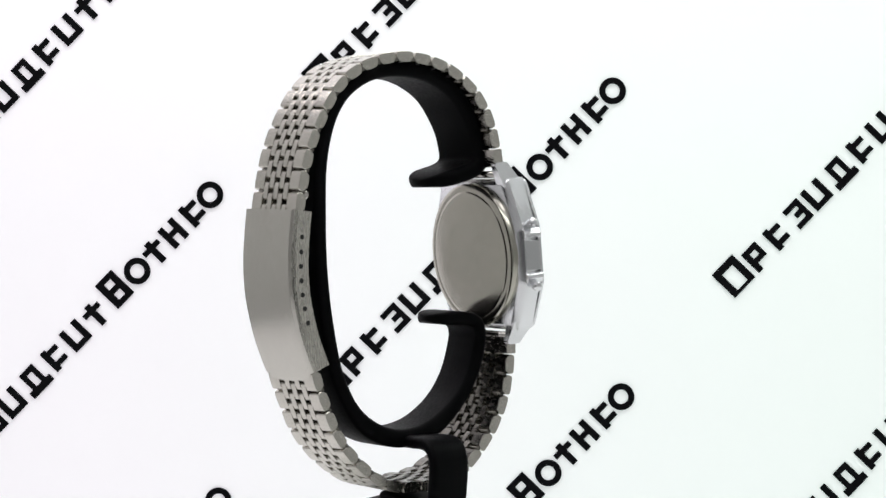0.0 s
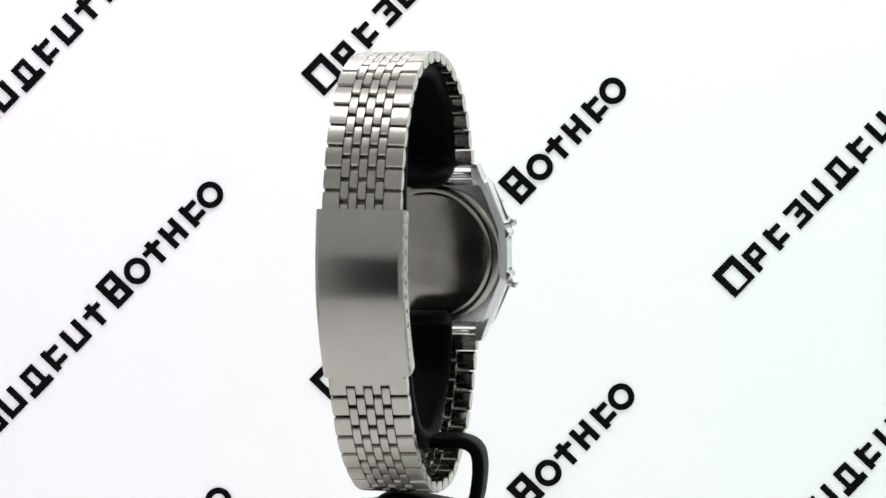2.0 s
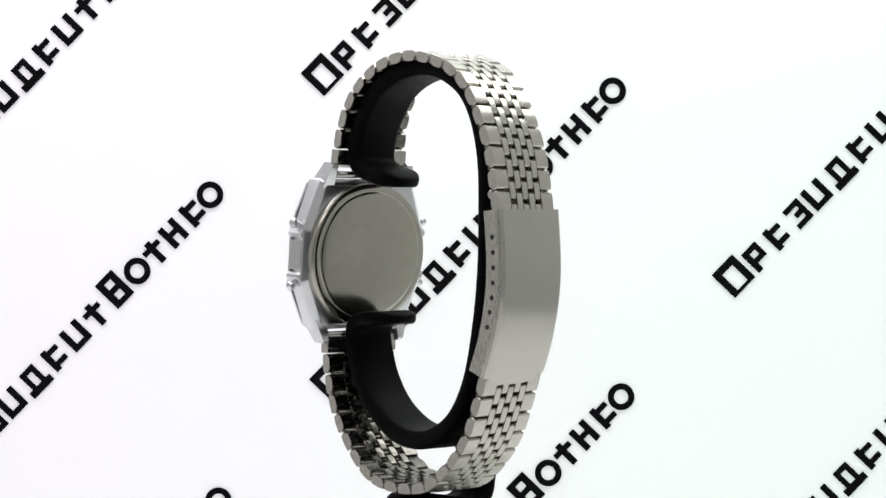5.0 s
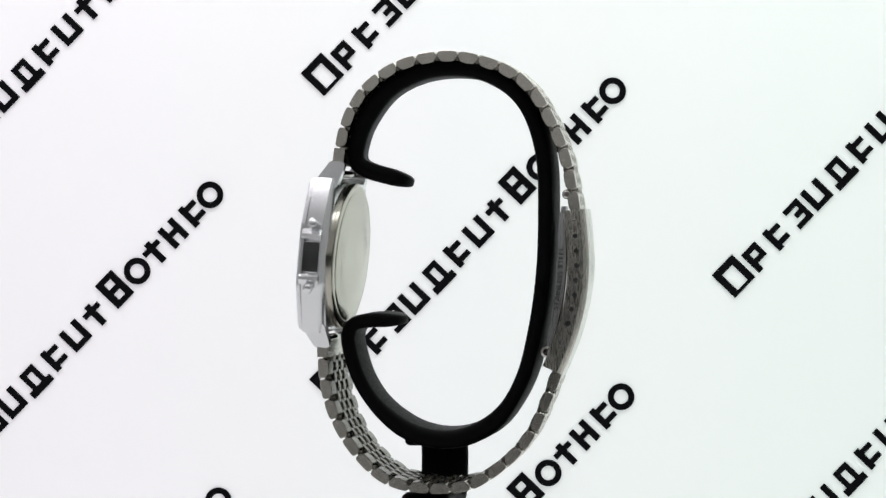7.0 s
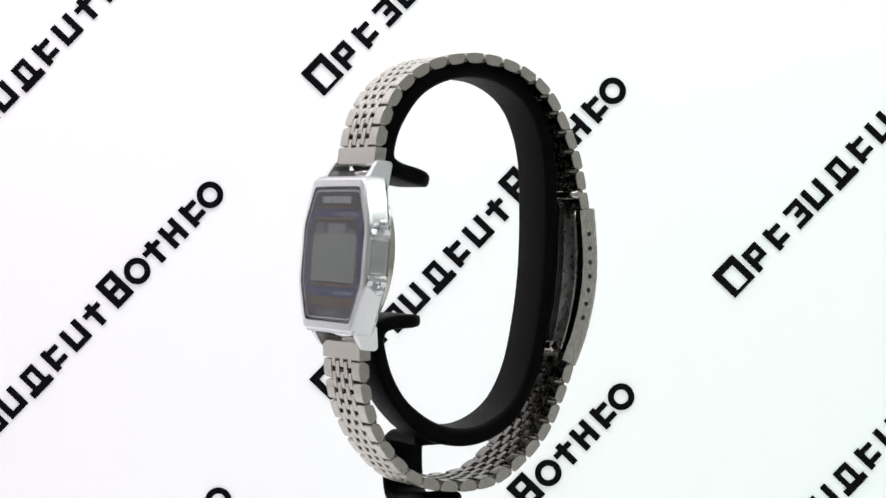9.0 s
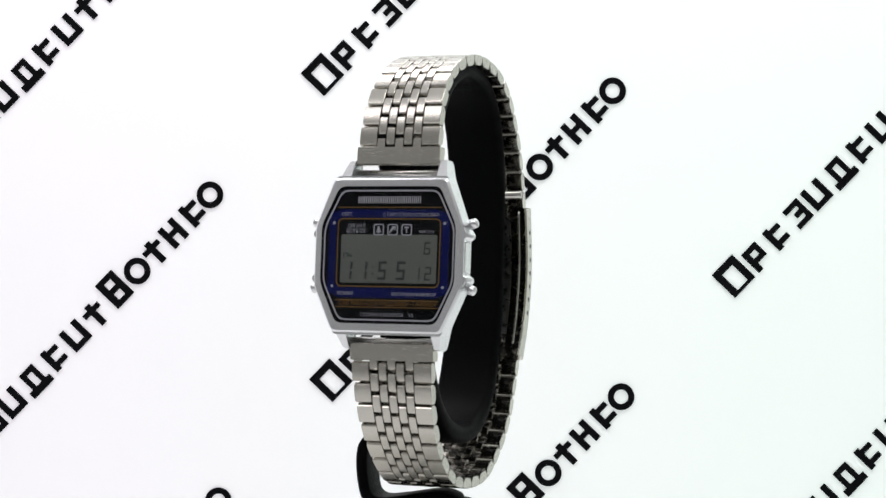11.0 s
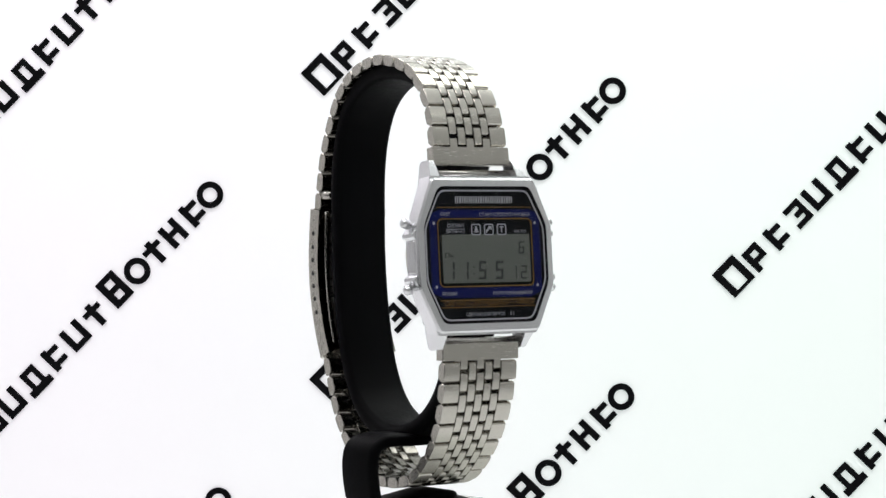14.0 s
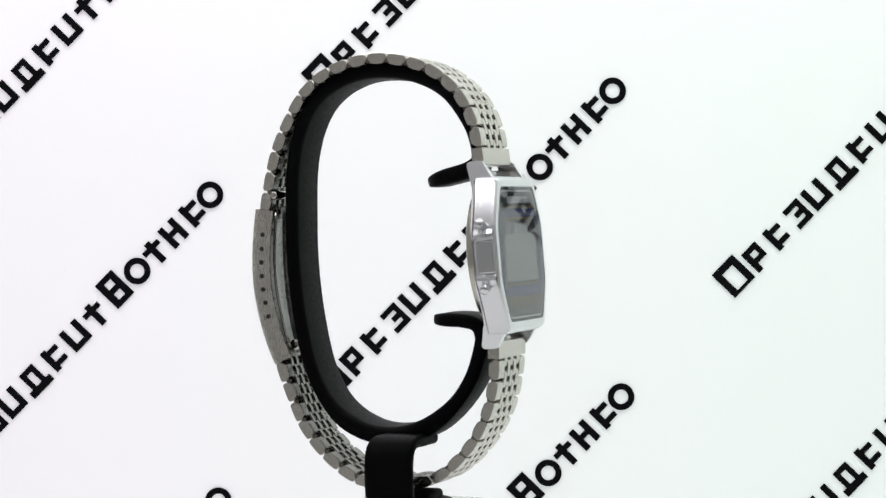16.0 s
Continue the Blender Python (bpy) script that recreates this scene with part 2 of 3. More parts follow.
def on_wall(px, py):
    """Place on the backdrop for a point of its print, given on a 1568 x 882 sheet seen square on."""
    k = 784 / math.tan(math.radians(FOV / 2))
    u, v = (px - 784) / k, (441 - py) / k
    dy = math.cos(PITCH) + v * math.sin(PITCH)
    dz = v * math.cos(PITCH) - math.sin(PITCH)
    s = (WALL_Y - EYE[1]) / dy
    return Vector((EYE[0] + s * u, WALL_Y, EYE[2] + s * dz))


# Each mark of the print: its place along the row, and its bars as (x0, x1, y0, y1) on a sheet of unit height.
TALL, LOW, PEN = 58.0, 45.0, 0.27
PRINT = [(0, TALL, "gate"), (52.9, LOW, "flag"), (105.3, LOW, "comb"), (157, LOW, "stack"), (206, LOW, "pair"),
         (264, LOW, "frame"), (318, LOW, "comb"), (370, LOW, "pair"), (421, LOW, "tee"), (476.7, TALL, "block"),
         (527.6, LOW, "ring"), (574, LOW, "tee"), (620, LOW, "fork"), (671, LOW, "comb"), (714, LOW, "ring")]
P = PEN
Q = P * .85
BARS = {
    "gate": [(-.45, -.45 + Q, 0, 1), (.45 - Q, .45, 0, 1), (-.45 + Q, .45 - Q, 1 - Q, 1), (-.45 + Q, .45 - Q, 0, Q * .5)],
    "flag": [(-.40, -.40 + P, 0, 1), (-.40 + P, .38, 1 - Q, 1), (.38 - Q, .38, .30 + Q, 1 - Q), (-.40 + P, .38, .30, .30 + Q)],
    "comb": [(-.38, -.38 + P, 0, 1), (-.38 + P, .36, .12, .12 + Q), (-.38 + P, .36, .88 - Q, .88)],
    "stack": [(-.36, .20, 0, Q), (-.36, .20, 1 - Q, 1), (.20, .20 + Q, 0, 1), (-.12, .20, .5 - Q * .5, .5 + Q * .5)],
    "pair": [(-.46, -.46 + P, 0, 1), (.46 - P, .46, 0, 1), (-.46 + P, .46 - P, 0, Q)],
    "frame": [(-.36, -.36 + Q, Q, 1), (.36 - Q, .36, Q, 1), (-.36 + Q, .36 - Q, 1 - Q, 1), (-.56, .56, -.08, Q)],
    "tee": [(-P / 2, P / 2, 0, 1), (-.42, -P / 2, .60, .60 + Q), (P / 2, .42, .60, .60 + Q)],
    "block": [(-.36, -.36 + Q, 0, 1), (.36 - Q, .36, 0, 1), (-.36 + Q, .36 - Q, 0, Q * .8), (-.36 + Q, .36 - Q, .5 - Q * .4, .5 + Q * .4),
              (-.36 + Q, .36 - Q, 1 - Q * .8, 1)],
    "fork": [(-.40, -.40 + P, 0, 1), (.42 - P, .42, 0, 1), (-.40 + P, .42 - P, .40, .40 + Q)],
    "ring": [],
}


def print_rows():
    e = Vector((0.691, -0.723))
    up = Vector((-0.723, -0.691))
    for i in range(-6, 7):
        for j in range(-7, 6):
            start = Vector((588, 675)) + Vector((712, -184)) * i + Vector((15, 541)) * j
            bm = bmesh.new()
            for d, h, kind in PRINT:
                base = start + e * d - up * 26
                middle = on_wall(*(base + up * 25))
                if abs(middle.x) > HALF - 0.012 or not -0.150 < middle.z < 0.350:
                    continue

                def put(x, y):
                    p = base + e * (x * h) + up * (y * h)
                    return on_wall(p.x, p.y) + Vector((0, -0.0006, 0))
                for x0, x1, y0, y1 in BARS[kind]:
                    bm.faces.new([bm.verts.new(put(x, y)) for x, y in ((x0, y0), (x1, y0), (x1, y1), (x0, y1))])
                if kind == "ring":
                    n = 28
                    o = [bm.verts.new(put(.53 * math.cos(2 * math.pi * k / n), .5 + .53 * math.sin(2 * math.pi * k / n))) for k in range(n)]
                    q = [bm.verts.new(put(.28 * math.cos(2 * math.pi * k / n), .5 + .28 * math.sin(2 * math.pi * k / n))) for k in range(n)]
                    for k in range(n):
                        bm.faces.new((o[k], o[(k + 1) % n], q[(k + 1) % n], q[k]))
            if not bm.faces:
                bm.free()
                continue
            part("printed_row", bm, INK, backdrop, "slanted row of bold black printed marks")


print_rows()


# ---- turntable ----
def turntable():
    bm = bmesh.new()
    n = 72
    rings = []
    for r, z in ((22, -160), (22, -66), (27, -62), (28, -61), (28, -57.2), (27.4, -56.6)):
        rings.append([Vector((r * MM * math.cos(2 * math.pi * i / n), r * MM * math.sin(2 * math.pi * i / n), z * MM)) for i in range(n)])
    loft(bm, rings)
    sharpen(bm)
    return tagged(part("turntable", bm, ACRYLIC), "small round white turntable under the watch stand", "turntable")


table = turntable()


# ---- the stand ----
STAND_YAW = math.radians(8.5)


def ease(v, a, b):
    u = min(max((v - a) / (b - a), 0.0), 1.0)
    return u * u * (3 - 2 * u)


def loop_place(a, p):
    """A point of the loop, a across its width: the loop leans aside and its faces are turned a little."""
    yaw = STAND_YAW * ease(p.y, -5, 15) * (1 - ease(p.x, -4, 16)) + math.radians(1.0)
    return Vector((1.6 - 0.05 * (p.x - 15) + a * math.cos(yaw), p.x + a * math.sin(yaw), p.y)) * MM


def foot_place(a, p):
    return Vector((p.x - a * math.sin(STAND_YAW), 2.1 + a * math.cos(STAND_YAW), p.y)) * MM


STAND_LINE = [(-0.9, 13.5), (-5.5, 14.8), (-10, 16.1), (-12.3, 17.8), (-12.5, 20.8), (-10.7, 26), (-6.1, 32.2), (0.1, 35.7),
              (7, 36.9), (14, 36), (20.4, 32.2), (24.4, 26.3), (26.6, 17.6), (26.9, 5.9), (26.5, -4.5), (25.1, -15),
              (22.5, -25.5), (17.9, -33.3), (12.0, -37.3), (5.4, -38.4), (-1.4, -36.7), (-7.3, -32.2), (-11.3, -26.4),
              (-13.3, -20.2), (-13.5, -17.3), (-12.3, -15.2), (-8.8, -14.4), (-2.3, -14.4)]
FOOT_LINE = [(2, -39.0), (-5, -39.0), (-9.7, -39.0), (-12.5, -40.4), (-13.3, -43.5), (-13.0, -48), (-12.1, -51.2), (-9.4, -52.6),
             (-4, -52.0), (2, -51.0), (5, -51.0), (8.6, -51.6)]


def swept(line, width, thick, to_place, tip0, tip1, extra=lambda p: 0.0, taper=lambda p, u: 1.0):
    """A bent strap: line in mm, swept with a rounded section; tip0 and tip1 round off its ends over that length."""
    at, total = spline(line, 1.0)
    bm = bmesh.new()
    rings = []
    n = max(24, int(total / 0.9))
    stations = sorted(set([total * i / n for i in range(n + 1)] + [0.15, 0.5, 1.1, total - 0.15, total - 0.5, total - 1.1]))
    for s in stations:
        p, tan = at(s)
        nor = Vector((-tan.y, tan.x))
        k = 1.0
        for tip, d in ((tip0, s), (tip1, total - s)):
            if tip and d < tip:
                k = min(k, math.sqrt(max(1 - (1 - d / tip) ** 2, 0.003)))
        kt = min(1.0, 0.25 + 0.75 * k)
        th = thick + extra(p)
        rings.append([to_place(a * k * taper(p, s / total), p + nor * b * kt) for a, b in rounded(width, th, th * 0.42, 4)])
    loft(bm, rings)
    bmesh.ops.recalc_face_normals(bm, faces=bm.faces)
    return bm


def loop_extra(p):
    """The loop is thicker over its upper front and at the foot."""
    return 0.9 * ease(p.y, 5, 24) * (1 - ease(p.x, 12, 25)) + 0.9 * ease(-p.y, 30, 37)


def arm_taper(p, u):
    """The lower front arm is narrower than the rest; its tongue widens again."""
    return 1 - 0.12 * ease(u, 0.74, 0.84) * (1 - 0.7 * ease(u, 0.93, 0.97))


def watch_stand():
    root = new("watch_stand")
    tagged(root, "black plastic watch stand, an open loop on a bracket", "watch stand")
    part("holder_loop", swept(STAND_LINE, 12.8, 2.9, loop_place, 5.0, 5.0, loop_extra, arm_taper), RUBBER, root)
    part("bracket", swept(FOOT_LINE, 9.8, 2.5, foot_place, 0, 4.0), RUBBER, root)
    bm = bmesh.new()
    ring = rounded(31, 34, 12, 6)
    loft(bm, [[Vector((4.3 + x * k, 1 + y * k, z)) * MM for x, y in ring] for k, z in ((0.97, -56.6), (1, -55.8), (1, -54.0), (0.985, -53.3), (0.96, -53.1))])
    sharpen(bm)
    part("base_plate", bm, ACRYLIC, root, "pale translucent acrylic base plate")
    bm = bmesh.new()
    n = 24
    loft(bm, [[Vector((5 + r * math.cos(2 * math.pi * i / n), 2.3 + r * math.sin(2 * math.pi * i / n), z)) * MM for i in range(n)]
              for r, z in ((7, -53.15), (7, -52.0), (5, -51.4))])
    part("foot_pad", bm, RUBBER, root)
    return root


stand = watch_stand()

# ---- the watch ----
watch = new("wristwatch")
tagged(watch, "silver steel digital wristwatch with link bracelet, hung on black stand", "watch")
CASE_AT = pose(2.3 * MM, -20.7 * MM, -0.87 * MM, -5.1, 0, 0)

# outlines in mm, as seen from the front
BEZEL = [(-12.0, 15.0), (12.0, 15.0), (15.8, 5.6), (15.8, -6.0), (11.6, -14.9), (-11.6, -14.9), (-15.8, -6.0), (-15.8, 5.6)]
WINDOW = [(-10.9, 13.7), (10.9, 13.7), (14.6, 6.0), (14.6, -5.6), (10.9, -13.5), (-10.9, -13.5), (-14.6, -5.6), (-14.6, 6.0)]
TRACK = [(-10.5, 13.0), (10.5, 13.0), (14.2, 5.6), (14.2, -5.3), (10.5, -12.9), (-10.5, -12.9), (-14.2, -5.3), (-14.2, 5.6)]
INNER = [(-10.3, 12.7), (10.3, 12.7), (13.9, 5.5), (13.9, -5.2), (10.3, -12.6), (-10.3, -12.6), (-13.9, -5.2), (-13.9, 5.5)]


def scaled(o, k):
    return [(x * k, z * k) for x, z in o]


def put_case(ob):
    ob.matrix_parent_inverse = Matrix()
    ob.matrix_basis = CASE_AT
    return ob


def case():
    body = bmesh.new()
    mid = [(-12.1, 15.8), (12.1, 15.8), (16.0, 5.4), (16.0, -5.8), (11.7, -15.7), (-11.7, -15.7), (-16.0, -5.8), (-16.0, 5.4)]
    o = soften(mid, 0.5, 2)
    loft(body, [[Vector((x * k, y, z * k)) * MM for x, z in o] for k, y in ((1.0, 0.6), (1.0, 4.2), (0.98, 4.7), (0.92, 5.4))])
    bmesh.ops.recalc_face_normals(body, faces=body.faces)
    sharpen(body)
    case_body = put_case(part("case_body", body, CHROME, watch, "bright chrome-plated eight-sided watch case"))

    b = frame_plate(soften(BEZEL, 0.8, 3), soften(WINDOW, 1.3, 3), -0.30, 0.7, -0.10)
    ring = part("bezel", b, CHROME, case_body)
    # sloping edge round the bezel
    b = bmesh.new()
    o1, o2 = soften(BEZEL, 0.8, 3), soften(scaled(BEZEL, 1.025), 0.8, 3)
    loft(b, [[Vector((x, -0.29, z)) * MM for x, z in o1], [Vector((x, 0.1, z)) * MM for x, z in o2], [Vector((x, 0.7, z)) * MM for x, z in o2]], False)
    sharpen(b)
    part("bezel_edge", b, CHROME, case_body)

    for sx in (-1, 1):
        for top in (True, False):
            s = 1 if top else -1
            b = bmesh.new()
            z0, z1 = (13.8, 19.2) if top else (13.7, 18.5)
            prof = [(0.2, z0), (5.2, z0), (6.4, z1 - 0.6), (5.9, z1), (3.2, z1), (0.9, z0 + 1.4)]
            prof = soften(prof, 0.3, 2)
            x0, x1 = 9.25, 11.4
            loft(b, [[Vector((sx * (x0 + 0.15), y, s * z)) * MM for y, z in prof],
                     [Vector((sx * x0, y, s * z)) * MM for y, z in prof],
                     [Vector((sx * (x1 + 0.7 - 1.6 * (z - z0) / (z1 - z0)), y, s * z)) * MM for y, z in prof]])
            bmesh.ops.recalc_face_normals(b, faces=b.faces)
            sharpen(b)
            part("lug", b, CHROME, case_body)
        # raised shoulders beside the push buttons, and a polished facet between them
        for k in (1, -1):
            g = [(15.0, 5.7), (16.15, 5.6), (16.85, 4.6), (16.75, 3.95), (15.95, 3.3), (15.0, 3.3)]
            b = prism([(sx * x, k * z - 0.2) for x, z in g], 0.3, 4.4, 0.15)
            part("button_shoulder", b, CHROME, case_body)
        b = bmesh.new()
        # the facet leans in towards the back, with sloping ends
        loft(b, [[Vector((sx * (x - 0.07 * (y - 0.8)), y, z)) * MM for y, z in ((0.8, e), (4.0, e), (4.0, -e - 0.4), (0.8, -e - 0.4))]
                 for x, e in ((15.4, 3.6), (15.9, 3.5), (16.3, 2.75))])
        part("flank_facet", b, POLISHED, case_body, "flat polished facet of the case side")
        for k in (1, -1):
            b = bmesh.new()
            n = 20
            axis = Vector((sx * 0.935, 0, k * 0.355))
            up = Vector((-sx * k * 0.355, 0, 0.935)) if sx > 0 else Vector((k * 0.355, 0, 0.935))
            foot = Vector((sx * 15.0, 2.6, k * 5.75 + 0.05))
            loft(b, [[(foot + axis * h + (Vector((0, 1, 0)) * math.cos(2 * math.pi * i / n) + up * math.sin(2 * math.pi * i / n)) * r) * MM for i in range(n)]
                     for r, h in ((0.78, -0.6), (0.78, 1.4), (0.94, 1.46), (1.0, 1.58), (1.0, 2.5), (0.93, 2.8), (0.72, 3.0), (0.40, 3.11), (0.1, 3.14))])
            bmesh.ops.recalc_face_normals(b, faces=b.faces)
            sharpen(b)
            part("push_button", b, CHROME, case_body, "small round chrome push button")
    for z in (16.7, -16.8):
        b = bmesh.new()
        n = 12
        loft(b, [[Vector((x, 4.6 + 0.75 * math.cos(2 * math.pi * i / n), z + 0.75 * math.sin(2 * math.pi * i / n))) * MM for i in range(n)] for x in (-9.2, 9.2)])
        part("spring_bar", b, DARK_STEEL, case_body)
    b = disc_rings([(15.0, 4.6), (15.0, 6.2), (14.85, 6.5), (14.5, 6.68), (13.45, 6.80), (13.3, 6.76), (13.1, 6.85), (12.9, 6.92), (12.6, 6.97), (6, 7.12), (0.5, 7.14)])
    back = put_case(part("case_back", b, BACKPLATE, watch, "round spun steel case back"))

    # dial
    dial = put_case(part("dial", prism(soften(WINDOW, 1.2, 3), 0.0, 0.55), DIAL, watch, "black dial with blue panel and gold lines"))
    part("dial_track", frame_plate(soften(TRACK, 1.4, 3), soften(INNER, 1.3, 3), -0.03, 0.0), SILVER, dial)
    blue_o = [(-10.4, 9.1), (10.4, 9.1), (13.1, 8.2), (13.1, -7.3), (10.4, -8.4), (-10.4, -8.4), (-13.1, -7.3), (-13.1, 8.2)]
    blue_i = [(-10.6, 7.5), (10.6, 7.5), (11.45, 6.6), (11.45, -5.5), (10.6, -6.4), (-10.6, -6.4), (-11.45, -5.5), (-11.45, 6.6)]
    part("blue_panel", frame_plate(blue_o, blue_i, -0.02, 0.0), BLUE, dial, "deep blue printed panel")
    fo = rounded(22.5, 13.6, 1.1, 4)
    fi = rounded(22.1, 13.2, 1.0, 4)
    part("gold_frame", frame_plate([(x, z + 0.55) for x, z in fo], [(x, z + 0.55) for x, z in fi], -0.03, 0.0), GOLD, dial)
    for z in (9.55, -8.85, -10.25):
        part("gold_line", prism([(-11.3, z - .07), (11.3, z - .07), (11.3, z + .07), (-11.3, z + .07)], -0.02, 0.0), GOLD, dial)
    for x in (-12.05, 12.05):
        for z in (6.4, -6.15):
            b = disc_rings([(0.3, 0.0), (0.3, -0.035)], 14, x, z)
            part("index_dot", b, PALE, dial)
    lcd = part("display", prism(rounded(20.9, 9.6, 0.3, 2), -0.035, 0.0), LCD, dial, "grey liquid crystal display")
    lcd.location = (0.1 * MM, 0, -0.65 * MM)
    glass = put_case(part("crystal", prism(soften(scaled(WINDOW, 0.995), 1.25, 3), -0.42, -0.16), GLASS, watch, "clear mineral glass over the dial"))
    glass.visible_shadow = False
    return dial, lcd, case_body


dial, lcd, case_body = case()


def lettering(text, x, z, height, mat, parent, width=None, align="CENTER", y=-0.085, name="lettering"):
    """Printed words on the dial, in mm."""
    c = bpy.data.curves.new(name, "FONT")
    c.body, c.align_x, c.align_y, c.size = text, align, "CENTER", height * 1.4 * MM
    tmp = bpy.data.objects.new(name, c)
    me = bpy.data.meshes.new_from_object(tmp)
    bpy.data.objects.remove(tmp)
    bpy.data.curves.remove(c)
    co = np.array([v.co[:] for v in me.vertices])
    k = 1.0
    if width:
        k = width * MM / max(co[:, 0].max() - co[:, 0].min(), 1e-6)
    for v in me.vertices:
        v.co = (v.co.x * k + x * MM, y * MM, v.co.y + z * MM)
    me.materials.clear()
    me.materials.append(mat)
    ob = new(name, me)
    ob.parent = parent
    return ob


def bars(name, rects, mat, parent, y=-0.075, label=""):
    bm = bmesh.new()
    for x0, x1, z0, z1 in rects:
        bmesh.ops.create_cube(bm, size=1, matrix=Matrix.Translation((((x0 + x1) / 2) * MM, y * MM, ((z0 + z1) / 2) * MM))
                              @ Matrix.Diagonal(((x1 - x0) * MM, 0.02 * MM, (z1 - z0) * MM, 1)))
    return part(name, bm, mat, parent, label)


# maker's mark as plain bars
MARK = [(x, x + 0.2, 10.35, 11.7) for i in range(11) for x in (-6.85 + i * 1.25, -6.41 + i * 1.25, -5.97 + i * 1.25)]
bars("maker_mark", MARK, SILVER, dial, label="pale bars of the maker's mark")
lettering("СВЕТ", -9.3, 8.15, 0.65, PALE, dial, 2.3)
lettering("СТАРТ-СТОП/УСТАНОВКА", 4.8, 8.05, 0.65, PALE, dial, 12.2)
lettering("СИГНАЛ", -7.05, 5.85, 0.75, PALE, dial, 3.8)
bars("rule", [(-9.3, -4.85, 5.14, 5.24)], PALE, dial)
lettering("ВКЛ", -8.3, 4.66, 0.6, PALE, dial, 1.8)
lettering("ЧАС", -5.7, 4.66, 0.6, PALE, dial, 1.6)
bars("heart_mark", [(-7.1, -6.75, 4.46, 4.9)], PALE, dial)
lettering("ЧИСЛО", 8.2, 4.66, 0.6, PALE, dial, 3.1)
lettering("РЕЖИМ", -9.1, -7.6, 0.65, PALE, dial, 3.4)
lettering("КАЛЕНДАРЬ/ВЫБОР", 5.9, -7.65, 0.65, PALE, dial, 9.6)
lettering("СИГНАЛ-СЕКУНДОМЕР-ТАЙМЕР", 0.3, -9.5, 1.0, GOLD, dial, 21.4)
lettering("СДЕЛАНО В БЕЛАРУСИ", -0.9, -11.75, 0.65, PALE, dial, 9.3)
lettering("55", 5.5, -11.75, 0.65, PALE, dial, 0.95)


def icon(cx, kind):
    fo, fi = rounded(2.25, 2.25, 0.45, 3), rounded(1.85, 1.85, 0.3, 3)
    part("icon_frame", frame_plate([(cx + x, 5.1 + z) for x, z in fo], [(cx + x, 5.1 + z) for x, z in fi], -0.085, -0.01), PALE, dial)
    if kind == "bell":
        bars("icon", [(cx - .2, cx + .2, 5.3, 5.75), (cx - .35, cx + .35, 4.85, 5.3), (cx - .6, cx + .6, 4.6, 4.8), (cx - .15, cx + .15, 4.4, 4.58)], PALE, dial)
    elif kind == "arrow":
        bars("icon", [(cx - .1, cx + .65, 5.45, 5.75), (cx - .3, cx + .25, 5.1, 5.45), (cx - .6, cx - .1, 4.75, 5.1), (cx + .4, cx + .65, 5.0, 5.45), (cx - .75, cx - .45, 4.45, 4.75)], PALE, dial)
    else:
        bars("icon", [(cx - .5, cx + .5, 5.45, 5.7), (cx - .13, cx + .13, 4.5, 5.45)], PALE, dial)


icon(-2.2, "bell")
icon(0.85, "arrow")
icon(3.9, "tee")

# seven-segment figures
ON = {"1": "bc", "5": "afgcd", "6": "afgedc", "2": "abged"}


def digit(ch, x, z, w, h, t):
    slant = 0.06
    rects = {"a": (0, w, h - t, h), "d": (0, w, 0, t), "g": (0, w, h / 2 - t / 2, h / 2 + t / 2),
             "f": (0, t, h / 2 + t * .3, h - t * .3), "b": (w - t, w, h / 2 + t * .3, h - t * .3),
             "e": (0, t, t * .3, h / 2 - t * .3), "c": (w - t, w, t * .3, h / 2 - t * .3)}
    bm = bmesh.new()
    for s in ON[ch]:
        x0, x1, z0, z1 = rects[s]
        bm.faces.new([bm.verts.new(((x + a + b * slant) * MM, -0.085 * MM, (z + b) * MM)) for a, b in ((x0, z0), (x1, z0), (x1, z1), (x0, z1))])
    part("figure", bm, SEGMENT, lcd)


# the display hangs 0.65 mm under the dial's middle
for ch, x, z, w, h, t in (("1", -9.6, -4.2, 1.7, 3.7, .52), ("1", -6.3, -4.2, 1.7, 3.7, .52), ("5", -2.2, -4.2, 1.75, 3.7, .52),
                          ("5", 1.8, -4.2, 1.85, 3.7, .52), ("1", 5.7, -4.2, 1.2, 2.7, .3), ("2", 7.9, -4.2, 1.4, 2.7, .32), ("6", 7.6, 0.85, 1.4, 2.5, .32)):
    digit(ch, x, z, w, h, t)
bars("colon", [(-3.45, -3.15, -1.9, -1.5), (-3.45, -3.15, -3.2, -2.8)], SEGMENT, lcd, -0.075)
bars("day_mark", [(-9.9, -9.65, .2, 1.2), (-9.1, -8.85, .4, 1.2), (-9.65, -9.1, 1.0, 1.2), (-8.7, -8.5, .2, .9), (-8.2, -8.0, .2, .9), (-8.5, -8.2, .45, .6)], SEGMENT, lcd, -0.075)

# ---- bracelet ----
PITCH_MM = 4.43
THICK = 2.3
UPPER = [(-15.9, 17.1), (-14.9, 23.5), (-12.9, 29.0), (-9.0, 34.2), (-2.2, 38.4), (7.8, 40.1), (17.6, 38.0), (24.4, 33.4), (28.8, 26.6),
         (31.8, 19.4), (33.6, 11.0), (34.2, 6.4)]
LOWER = [(-19.1, -18.2), (-18.8, -26.0), (-17.0, -33.6), (-12.7, -41.1), (-5.7, -47.3), (3.2, -49.2), (12.4, -48.2), (19.9, -43.2),
         (25.0, -37.2), (28.0, -30.8), (30.0, -25.6), (31.4, -20.0)]
CLASP_LINE = [(35.05, 8.3), (35.55, 3.3), (35.85, -2.7), (35.4, -9.0), (34.1, -15.0), (32.6, -19.7), (29.8, -26.2)]


